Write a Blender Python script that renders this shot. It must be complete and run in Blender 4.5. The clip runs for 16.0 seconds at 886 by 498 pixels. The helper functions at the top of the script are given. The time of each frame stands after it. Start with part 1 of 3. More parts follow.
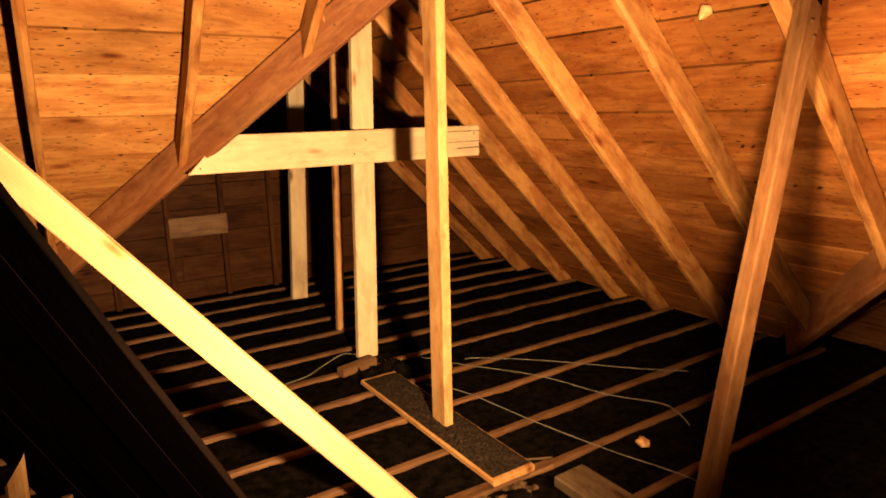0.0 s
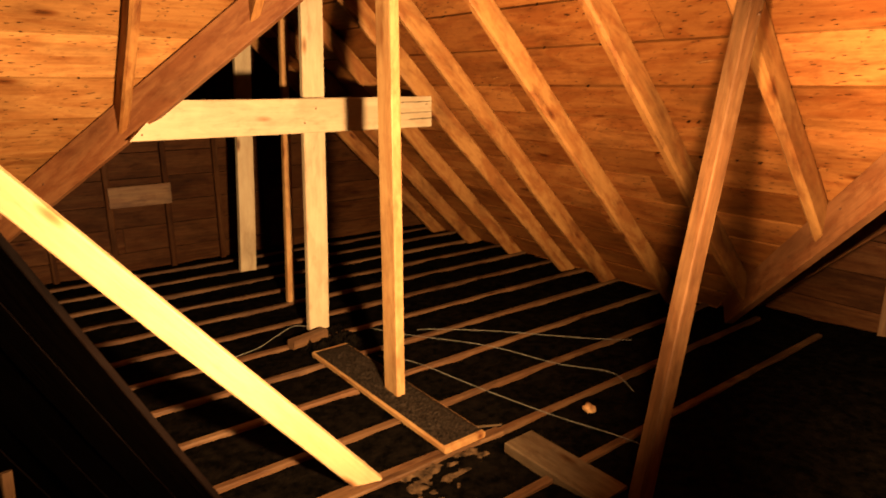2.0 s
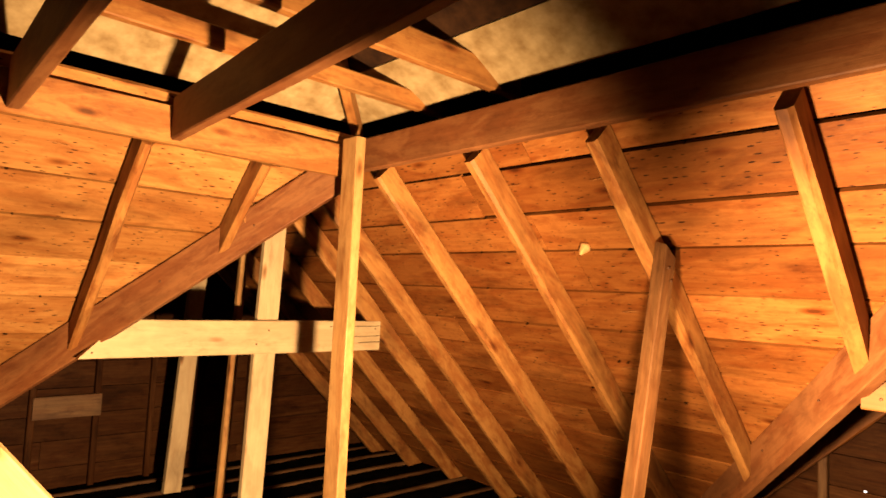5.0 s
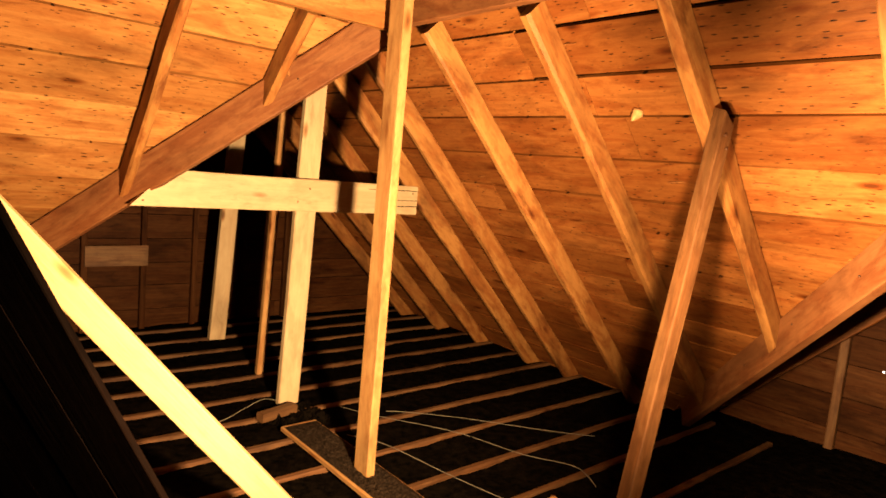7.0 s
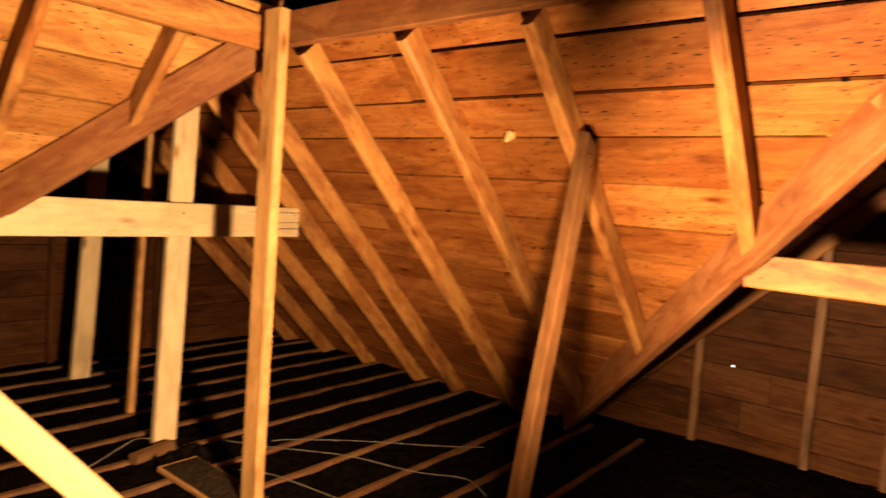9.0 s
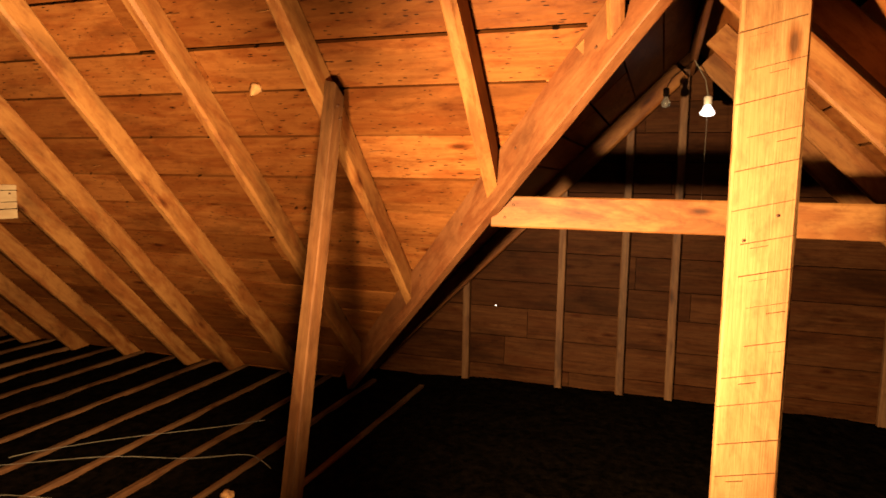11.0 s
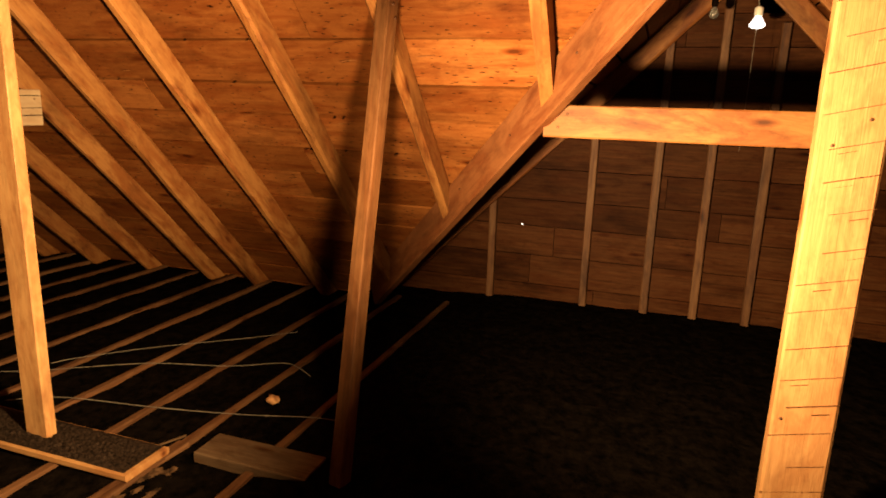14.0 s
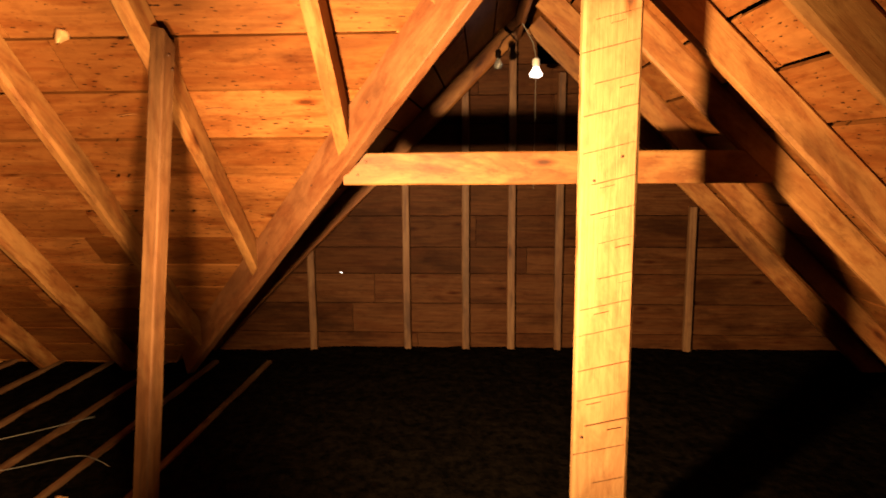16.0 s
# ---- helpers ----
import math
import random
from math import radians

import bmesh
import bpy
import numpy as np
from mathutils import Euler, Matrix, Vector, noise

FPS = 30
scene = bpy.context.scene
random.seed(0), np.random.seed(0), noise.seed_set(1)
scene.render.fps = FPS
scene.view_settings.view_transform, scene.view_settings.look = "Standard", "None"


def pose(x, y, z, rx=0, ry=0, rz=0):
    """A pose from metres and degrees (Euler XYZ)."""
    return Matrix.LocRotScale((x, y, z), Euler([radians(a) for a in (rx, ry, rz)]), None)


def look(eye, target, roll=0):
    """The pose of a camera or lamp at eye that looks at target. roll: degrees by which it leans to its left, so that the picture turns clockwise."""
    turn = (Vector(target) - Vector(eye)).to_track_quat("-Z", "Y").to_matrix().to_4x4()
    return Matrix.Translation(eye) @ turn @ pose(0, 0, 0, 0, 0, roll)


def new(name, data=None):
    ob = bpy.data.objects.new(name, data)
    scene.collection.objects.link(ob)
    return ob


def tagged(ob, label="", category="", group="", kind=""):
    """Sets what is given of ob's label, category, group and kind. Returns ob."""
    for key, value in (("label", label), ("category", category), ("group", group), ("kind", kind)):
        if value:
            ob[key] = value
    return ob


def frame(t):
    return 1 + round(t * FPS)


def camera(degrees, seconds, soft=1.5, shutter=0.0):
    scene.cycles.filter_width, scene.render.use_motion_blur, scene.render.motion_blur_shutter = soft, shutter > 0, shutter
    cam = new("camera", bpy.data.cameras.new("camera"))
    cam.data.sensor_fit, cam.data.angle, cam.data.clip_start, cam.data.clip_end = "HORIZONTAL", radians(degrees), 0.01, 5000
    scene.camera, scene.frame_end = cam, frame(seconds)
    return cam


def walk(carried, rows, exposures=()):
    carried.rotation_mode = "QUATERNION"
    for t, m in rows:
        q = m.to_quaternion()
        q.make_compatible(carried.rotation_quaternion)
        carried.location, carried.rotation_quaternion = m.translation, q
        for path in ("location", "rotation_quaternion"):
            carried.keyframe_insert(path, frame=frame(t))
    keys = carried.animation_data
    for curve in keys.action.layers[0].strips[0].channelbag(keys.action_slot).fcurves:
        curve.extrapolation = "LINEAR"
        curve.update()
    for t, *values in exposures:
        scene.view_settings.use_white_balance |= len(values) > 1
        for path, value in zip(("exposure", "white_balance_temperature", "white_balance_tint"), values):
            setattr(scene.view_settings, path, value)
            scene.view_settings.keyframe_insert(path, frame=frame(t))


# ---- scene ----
cam = camera(70.0, 16.0, soft=1.7, shutter=0.5)
PATH = [
    (0, (-1.868, -2.911, 1.726), (-0.804, -1.272, 1.3), -1.3),
    (0.5, (-1.844, -2.893, 1.696), (-0.807, -1.221, 1.339), -1.0),
    (1, (-1.849, -2.898, 1.709), (-0.684, -1.316, 1.335), -1.1),
    (1.5, (-1.858, -2.901, 1.711), (-0.652, -1.342, 1.37), -0.8),
    (2, (-1.878, -2.906, 1.712), (-0.699, -1.373, 1.204), -0.0),
    (2.5, (-1.898, -2.862, 1.72), (-0.813, -1.264, 1.199), 0.4),
    (3, (-1.936, -2.906, 1.748), (-0.737, -1.342, 1.408), 1.1),
    (3.5, (-1.983, -2.949, 1.828), (-0.681, -1.435, 1.728), 0.9),
    (5.8, (-2.067, -3.0, 1.851), (-0.726, -1.525, 2.009), 3.2),
    (6, (-2.081, -2.983, 1.838), (-0.715, -1.522, 1.821), 4.0),
    (6.5, (-2.07, -2.962, 1.767), (-0.734, -1.486, 1.57), 5.2),
    (7, (-2.095, -2.951, 1.75), (-0.793, -1.452, 1.509), 5.3),
    (7.5, (-2.092, -2.95, 1.756), (-0.807, -1.436, 1.518), 5.1),
    (8, (-2.085, -2.943, 1.738), (-0.779, -1.445, 1.514), 4.7),
    (8.5, (-2.089, -2.956, 1.756), (-0.743, -1.495, 1.523), 3.0),
    (9, (-2.121, -2.972, 1.754), (-0.564, -1.726, 1.604), 4.3),
    (9.5, (-2.109, -3.019, 1.731), (-0.437, -1.938, 1.549), 2.9),
    (10, (-2.068, -3.061, 1.682), (-0.296, -2.148, 1.516), 3.2),
    (10.2, (-2.029, -3.087, 1.688), (-0.217, -2.265, 1.492), 3.4),
    (12.3, (-2.048, -2.835, 1.646), (-0.138, -2.274, 1.455), -0.4),
    (12.5, (-2.057, -2.807, 1.635), (-0.155, -2.228, 1.418), -0.1),
    (13, (-2.064, -2.806, 1.628), (-0.153, -2.258, 1.402), 0.7),
    (13.5, (-2.073, -2.824, 1.619), (-0.163, -2.285, 1.37), 1.5),
    (14, (-2.092, -2.799, 1.598), (-0.242, -2.179, 1.158), 1.9),
    (14.5, (-2.058, -2.839, 1.597), (-0.173, -2.342, 1.15), 1.1),
    (15, (-2.047, -2.832, 1.605), (-0.121, -2.394, 1.286), 0.1),
    (15.5, (-2.062, -2.853, 1.61), (-0.087, -2.649, 1.372), -0.8),
    (16, (-2.028, -2.909, 1.605), (-0.053, -2.791, 1.315), -0.4),
]
walk(cam, [(t, look(eye, target, roll)) for t, eye, target, roll in PATH], exposures=[
    (0.0, -0.90), (1.0, -1.00), (2.0, -1.00), (3.0, -1.10), (3.5, -1.15), (5.8, -0.90), (6.5, -0.85), (8.0, -0.90),
    (9.0, -1.15), (9.5, -1.25), (10.2, -1.40), (12.5, -1.60), (14.0, -1.50), (15.0, -1.10), (16.0, -1.20)])

# ---- light: one warm hand lamp held low in front of the eye, and an added copy at its second place further on ----
world = bpy.data.worlds.new("night")
world.use_nodes = True
world.node_tree.nodes["Background"].inputs[0].default_value = (0.004, 0.0025, 0.001, 1)
world.node_tree.nodes["Background"].inputs[1].default_value = 0.05
scene.world = world


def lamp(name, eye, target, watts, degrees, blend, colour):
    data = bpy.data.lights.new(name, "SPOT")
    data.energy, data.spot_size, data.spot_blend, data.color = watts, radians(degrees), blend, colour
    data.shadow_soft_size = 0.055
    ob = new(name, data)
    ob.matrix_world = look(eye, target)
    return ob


lamp("hand_lamp", (-1.03, -2.45, 1.25), (-0.53, -0.48, 1.46), 4000, 114, 0.9, (1.0, 0.63, 0.29))
# Added copy of the same lamp, aimed where it turns later; both stay lit.
lamp("hand_lamp_turned_copy", (-1.05, -2.20, 1.30), (0.82, -2.92, 1.43), 3700, 106, 0.88, (1.0, 0.63, 0.29))

# ---- sizes ----
H, E, LY = 2.5, 2.509, 3.2          # underside of rafters at the ridge, run of a slope, length of the deck side
K = H / E                            # pitch
DEEP = 0.14                          # rafter depth
OFF = DEEP * math.sqrt(1 + K * K)    # deck above rafter underside, upright
NORTH, EAST = 3.5, 3.1               # gable walls


# ---- materials ----
def nodes_of(name):
    m = bpy.data.materials.new(name)
    m.use_nodes = True
    nt = m.node_tree
    return m, nt, nt.nodes["Principled BSDF"]


def link(nt, a, b):
    nt.links.new(a, b)


def ramp(nt, fac, stops):
    r = nt.nodes.new("ShaderNodeValToRGB")
    els = r.color_ramp.elements
    while len(els) < len(stops):
        els.new(0.5)
    for e, (p, c) in zip(els, stops):
        e.position, e.color = p, (*c, 1)
    link(nt, fac, r.inputs[0])
    return r.outputs[0]


def noise_tex(nt, vec, scale, detail=4.0, rough=0.55, distortion=0.0):
    n = nt.nodes.new("ShaderNodeTexNoise")
    n.inputs["Scale"].default_value, n.inputs["Detail"].default_value = scale, detail
    n.inputs["Roughness"].default_value, n.inputs["Distortion"].default_value = rough, distortion
    link(nt, vec, n.inputs["Vector"])
    return n.outputs["Fac"]


def mapping(nt, vec, scale):
    n = nt.nodes.new("ShaderNodeMapping")
    n.inputs["Scale"].default_value = scale
    link(nt, vec, n.inputs["Vector"])
    return n.outputs["Vector"]


def mix(nt, kind, fac, a, b):
    n = nt.nodes.new("ShaderNodeMix")
    n.data_type, n.blend_type = "RGBA", kind
    for sock, v in ((n.inputs[0], fac), (n.inputs[6], a), (n.inputs[7], b)):
        if isinstance(v, (int, float)):
            sock.default_value = v
        elif isinstance(v, tuple):
            sock.default_value = (*v, 1)
        else:
            link(nt, v, sock)
    return n.outputs[2]


def maths(nt, op, a, b):
    n = nt.nodes.new("ShaderNodeMath")
    n.operation = op
    for sock, v in zip(n.inputs, (a, b)):
        if isinstance(v, (int, float)):
            sock.default_value = v
        else:
            link(nt, v, sock)
    return n.outputs[0]


def wood(name, dark, light, vary=0.35, specks=0.0, stain=0.4, rough=0.6, saw=0.0, bump=0.25, gloss=0.22, lines=1.0, red=0.5):
    """Old sawn softwood with the grain along the piece's own X."""
    dark, light = tuple(0.72 * q for q in dark), tuple(0.72 * q for q in light)
    m, nt, bsdf = nodes_of(name)
    co = nt.nodes.new("ShaderNodeTexCoord").outputs["Object"]
    info = nt.nodes.new("ShaderNodeObjectInfo").outputs["Random"]
    shift = nt.nodes.new("ShaderNodeVectorMath")
    shift.operation = "ADD"
    link(nt, co, shift.inputs[0])
    comb = nt.nodes.new("ShaderNodeCombineXYZ")
    link(nt, maths(nt, "MULTIPLY", info, 37.0), comb.inputs[0])
    link(nt, maths(nt, "MULTIPLY", info, 11.0), comb.inputs[1])
    link(nt, maths(nt, "MULTIPLY", info, 5.0), comb.inputs[2])
    link(nt, comb.outputs[0], shift.inputs[1])
    v = shift.outputs[0]
    grain = noise_tex(nt, mapping(nt, v, (1.2, 26, 26)), 2.2, 6, 0.62, 0.6)
    fibre = noise_tex(nt, mapping(nt, v, (4, 120, 120)), 2.0, 3, 0.5)
    cloud = noise_tex(nt, mapping(nt, v, (1.0, 2.6, 2.6)), 1.7, 5, 0.6, 0.3)
    base = ramp(nt, grain, [(0.5 - 0.24 / lines, dark), (0.5 + 0.24 / lines, light)])
    base = mix(nt, "MULTIPLY", 0.16 * lines, base, ramp(nt, fibre, [(0.3, (0.55, 0.5, 0.45)), (0.7, (1, 1, 1))]))
    base = mix(nt, "MULTIPLY", stain, base, ramp(nt, cloud, [(0.32, (0.16, 0.09, 0.06)), (0.50, (1, 1, 1))]))
    ring = nt.nodes.new("ShaderNodeTexWave")
    ring.wave_type, ring.bands_direction = "BANDS", "Y"
    ring.inputs["Scale"].default_value, ring.inputs["Distortion"].default_value = 9.0, 14.0
    ring.inputs["Detail"].default_value, ring.inputs["Detail Scale"].default_value = 3.0, 0.35
    link(nt, mapping(nt, v, (0.35, 1.0, 1.0)), ring.inputs["Vector"])
    base = mix(nt, "MULTIPLY", 0.16 * lines, base, ramp(nt, ring.outputs["Fac"], [(0.15, (0.55, 0.42, 0.34)), (0.6, (1, 1, 1))]))
    blot = noise_tex(nt, mapping(nt, v, (2.2, 7, 7)), 1.6, 6, 0.7, 0.8)
    base = mix(nt, "MULTIPLY", min(1.0, stain * 1.2), base, ramp(nt, blot, [(0.27, (0.34, 0.20, 0.12)), (0.43, (1, 1, 1))]))
    # resin-red patches, some broad and some small
    warm = noise_tex(nt, mapping(nt, v, (0.8, 3.2, 3.2)), 2.3, 6, 0.65, 1.2)
    base = mix(nt, "MULTIPLY", red, base, ramp(nt, warm, [(0.42, (0.62, 0.40, 0.28)), (0.56, (1, 1, 1))]))
    mottle = noise_tex(nt, mapping(nt, v, (7, 14, 14)), 1.8, 5, 0.7)
    base = mix(nt, "MULTIPLY", red * 0.7, base, ramp(nt, mottle, [(0.34, (0.55, 0.42, 0.34)), (0.5, (1, 1, 1))]))
    # knots
    vor = nt.nodes.new("ShaderNodeTexVoronoi")
    vor.inputs["Scale"].default_value = 1.0
    link(nt, mapping(nt, v, (2.2, 6.5, 6.5)), vor.inputs["Vector"])
    knot = ramp(nt, vor.outputs["Distance"], [(0.05, (0.16, 0.07, 0.035)), (0.09, (0.55, 0.35, 0.22)), (0.17, (1, 1, 1))])
    base = mix(nt, "MULTIPLY", 0.85, base, knot)
    if specks:
        sp = nt.nodes.new("ShaderNodeTexVoronoi")
        sp.voronoi_dimensions = "2D"
        sp.inputs["Scale"].default_value = 1.0
        sp.inputs["Randomness"].default_value = 1.0
        link(nt, mapping(nt, v, (8, 38, 38)), sp.inputs["Vector"])
        patch = noise_tex(nt, mapping(nt, v, (1.5, 3, 3)), 2.4, 2)
        torn = noise_tex(nt, mapping(nt, v, (30, 90, 90)), 1.5, 3)
        size = maths(nt, "MULTIPLY", maths(nt, "SUBTRACT", patch, 0.34), maths(nt, "MULTIPLY", torn, 0.62))
        hole = ramp(nt, maths(nt, "SUBTRACT", sp.outputs["Distance"], size),
                    [(0.0, (0.03, 0.015, 0.01)), (0.035, (1, 1, 1))])
        base = mix(nt, "MULTIPLY", specks, base, hole)
    hgt = maths(nt, "ADD", grain, maths(nt, "MULTIPLY", fibre, 0.5))
    if saw:
        # slanting marks of the saw across the face
        wave = nt.nodes.new("ShaderNodeTexWave")
        wave.bands_direction = "X"
        wave.inputs["Scale"].default_value = 6.0
        wave.inputs["Distortion"].default_value = 2.0
        wave.inputs["Detail"].default_value = 3.0
        wave.inputs["Detail Scale"].default_value = 1.4
        tilt = nt.nodes.new("ShaderNodeMapping")
        tilt.inputs["Rotation"].default_value = (0.25, 0.25, 0.25)
        link(nt, v, tilt.inputs["Vector"])
        link(nt, tilt.outputs["Vector"], wave.inputs["Vector"])
        gate = noise_tex(nt, mapping(nt, v, (7, 9, 9)), 2.0, 3)
        cut = ramp(nt, maths(nt, "ADD", wave.outputs["Fac"], maths(nt, "MULTIPLY", gate, 0.6)),
                   [(0.22, (0.25, 0.13, 0.07)), (0.30, (1, 1, 1))])
        base = mix(nt, "MULTIPLY", saw, base, cut)
        hgt = maths(nt, "ADD", hgt, maths(nt, "MULTIPLY", wave.outputs["Fac"], 0.6))
    tone = ramp(nt, info, [(0.0, (1 - vary, 1 - vary * 1.15, 1 - vary * 1.3)), (1.0, (1, 1, 1))])
    base = mix(nt, "MULTIPLY", 1.0, base, tone)
    link(nt, base, bsdf.inputs["Base Color"])
    bsdf.inputs["Roughness"].default_value = rough
    bsdf.inputs["Specular IOR Level"].default_value = gloss
    bp = nt.nodes.new("ShaderNodeBump")
    bp.inputs["Strength"].default_value, bp.inputs["Distance"].default_value = bump, 0.006
    link(nt, hgt, bp.inputs["Height"])
    link(nt, bp.outputs[0], bsdf.inputs["Normal"])
    return m


def plain(name, colour, rough=0.7, second=None, scale=12.0, metal=0.0, bump=0.2, gloss=0.4):
    m, nt, bsdf = nodes_of(name)
    co = nt.nodes.new("ShaderNodeTexCoord").outputs["Object"]
    n = noise_tex(nt, co, scale, 6, 0.6)
    c2 = second or tuple(c * 0.55 for c in colour)
    link(nt, ramp(nt, n, [(0.35, c2), (0.65, colour)]), bsdf.inputs["Base Color"])
    bsdf.inputs["Roughness"].default_value, bsdf.inputs["Metallic"].default_value = rough, metal
    bsdf.inputs["Specular IOR Level"].default_value = gloss
    bp = nt.nodes.new("ShaderNodeBump")
    bp.inputs["Strength"].default_value, bp.inputs["Distance"].default_value = bump, 0.01
    link(nt, n, bp.inputs["Height"])
    link(nt, bp.outputs[0], bsdf.inputs["Normal"])
    return m


def glow(name, colour, strength):
    m, nt, bsdf = nodes_of(name)
    bsdf.inputs["Emission Color"].default_value = (*colour, 1)
    bsdf.inputs["Emission Strength"].default_value = strength
    return m


DECK = wood("deck_boards", (0.27, 0.092, 0.023), (0.45, 0.182, 0.050), vary=0.5, specks=0.95, stain=0.5, rough=0.5, gloss=0.12, lines=0.55, red=0.6)
NORTH_DECK = wood("pale_deck_boards", (0.38, 0.165, 0.050), (0.60, 0.30, 0.10), vary=0.4, specks=0.95, stain=0.45, rough=0.5, gloss=0.12, lines=0.55, red=0.5)
RAFTER = wood("rafter_pine", (0.32, 0.138, 0.038), (0.48, 0.225, 0.068), vary=0.28, specks=0.0, stain=0.6, lines=0.5, red=0.7)
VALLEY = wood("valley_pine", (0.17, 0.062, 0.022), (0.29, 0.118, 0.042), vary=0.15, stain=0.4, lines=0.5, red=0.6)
FRESH = wood("planed_pine", (0.54, 0.33, 0.145), (0.72, 0.47, 0.24), vary=0.05, stain=0.15, lines=0.4, red=0.15)
POST = wood("post_pine", (0.42, 0.22, 0.078), (0.58, 0.34, 0.14), vary=0.12, stain=0.35, lines=0.5, red=0.5)
PALE = wood("pale_pine", (0.50, 0.36, 0.21), (0.70, 0.53, 0.33), vary=0.1, stain=0.3, lines=0.45, red=0.2)
SAWN = wood("rough_sawn_pine", (0.36, 0.178, 0.064), (0.51, 0.285, 0.115), vary=0.05, stain=0.3, bump=0.4, lines=0.35, red=0.45)
PROP = wood("weathered_brown_pine", (0.10, 0.044, 0.016), (0.20, 0.092, 0.034), vary=0.05, stain=0.6, rough=0.7, gloss=0.1)
JOIST = wood("joist_pine", (0.12, 0.058, 0.026), (0.24, 0.125, 0.055), vary=0.3, stain=0.7)
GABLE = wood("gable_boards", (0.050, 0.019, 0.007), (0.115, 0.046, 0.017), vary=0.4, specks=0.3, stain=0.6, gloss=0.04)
# Near black: shade put into the door boards' colour; own black of splits and socket.
BLACK_AND_SHADE = wood("black_and_shade_wood", (0.003, 0.0018, 0.0014), (0.010, 0.005, 0.0035), vary=0.2, stain=0.5, rough=0.8, gloss=0.02)
DIRTY = plain("dust_and_soot", (0.028, 0.018, 0.012), 0.75, (0.004, 0.003, 0.002), 70, bump=0.9, gloss=0.03)
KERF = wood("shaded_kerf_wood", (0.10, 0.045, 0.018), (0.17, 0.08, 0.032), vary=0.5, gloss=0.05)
RUBBLE = plain("crumbled_plaster", (0.085, 0.047, 0.023), 0.95, (0.012, 0.007, 0.004), 22, bump=1.0, gloss=0.05)
GREY = wood("grey_dusty_wood", (0.09, 0.056, 0.03), (0.16, 0.105, 0.06), vary=0.1, stain=0.5, gloss=0.05)
# Near black; in the south-east it also stands for floor the lamp leaves dark.
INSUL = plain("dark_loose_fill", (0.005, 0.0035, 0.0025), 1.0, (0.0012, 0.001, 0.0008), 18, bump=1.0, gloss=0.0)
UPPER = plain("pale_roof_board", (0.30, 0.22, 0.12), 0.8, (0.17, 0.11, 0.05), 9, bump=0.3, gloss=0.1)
# Dark copy of the pale boards: shade of the unlit slopes as colour.
UPPER_SHADE = plain("shaded_roof_board", (0.035, 0.016, 0.008), 0.9, (0.012, 0.006, 0.004), 9, bump=0.4, gloss=0.03)
WIRE = plain("grey_wire_sheath", (0.17, 0.145, 0.115), 0.5)
RUST = plain("rusty_metal", (0.16, 0.07, 0.03), 0.6, (0.06, 0.03, 0.02), 60, metal=0.6)
PAPER = plain("dry_paper", (0.50, 0.28, 0.11), 0.8, (0.34, 0.16, 0.06), 30)
CERAMIC = plain("white_ceramic", (0.75, 0.72, 0.66), 0.3)
CLEAR = plain("dusty_clear_glass", (0.5, 0.5, 0.48), 0.15, (0.4, 0.4, 0.38), 20, bump=0.05, gloss=0.6)
CLEAR.node_tree.nodes["Principled BSDF"].inputs["Transmission Weight"].default_value = 0.85
BULB = glow("lit_bulb_glass", (1.0, 0.97, 0.92), 9.0)
DAY = glow("daylight_in_a_gap", (0.9, 0.95, 1.0), 6.0)


# ---- mesh helpers ----
def frame_of(a, b, up):
    x = (Vector(b) - Vector(a)).normalized()
    y = Vector(up).cross(x).normalized()
    z = x.cross(y)
    return Matrix((x, y, z)).transposed().to_4x4()


def link_mesh(name, bm, material, parent=None, label="", matrix=None):
    me = bpy.data.meshes.new(name)
    bm.to_mesh(me)
    bm.free()
    me.materials.append(material)
    ob = new(name, me)
    if matrix is not None:
        ob.matrix_world = matrix
    if parent is not None:
        ob.parent = parent
        ob.matrix_parent_inverse = Matrix.Identity(4)
    if label:
        ob["label"] = label
    return ob


def part(name, bm, material, parent, label="", matrix=None):
    """One mesh under a thing; matrix is within the thing."""
    return link_mesh(name, bm, material, parent, label, matrix)


def bar_mesh(length, w, d, oy=0.0, oz=0.0, bevel=0.006, warp=0.004, seg=0, seed=0):
    """A sawn bar along X with eased, slightly wavering edges; oy, oz shift its middle."""
    bm = bmesh.new()
    n = seg or max(2, int(length / 0.35))
    loops = []
    rnd = random.Random(seed)
    ph = [rnd.uniform(0, 50) for _ in range(8)]
    c = bevel
    prof = [(-w / 2 + c, -d / 2), (w / 2 - c, -d / 2), (w / 2, -d / 2 + c), (w / 2, d / 2 - c),
            (w / 2 - c, d / 2), (-w / 2 + c, d / 2), (-w / 2, d / 2 - c), (-w / 2, -d / 2 + c)]
    for i in range(n + 1):
        x = length * i / n
        row = []
        for j, (y, z) in enumerate(prof):
            q = noise.noise((x * 1.3 + ph[0], ph[j // 2 + 1], seed * 0.7))
            q2 = noise.noise((x * 1.3 + ph[0], 9.3 + ph[j // 2 + 1], seed * 0.7))
            row.append(bm.verts.new((x, y + oy + warp * q, z + oz + warp * q2)))
        loops.append(row)
    for r0, r1 in zip(loops, loops[1:]):
        for j in range(8):
            k = (j + 1) % 8
            bm.faces.new((r0[j], r0[k], r1[k], r1[j]))
    bm.faces.new(loops[0][::-1])
    bm.faces.new(loops[-1])
    bmesh.ops.recalc_face_normals(bm, faces=bm.faces)
    return bm


SEEDS = iter(range(1, 100000))


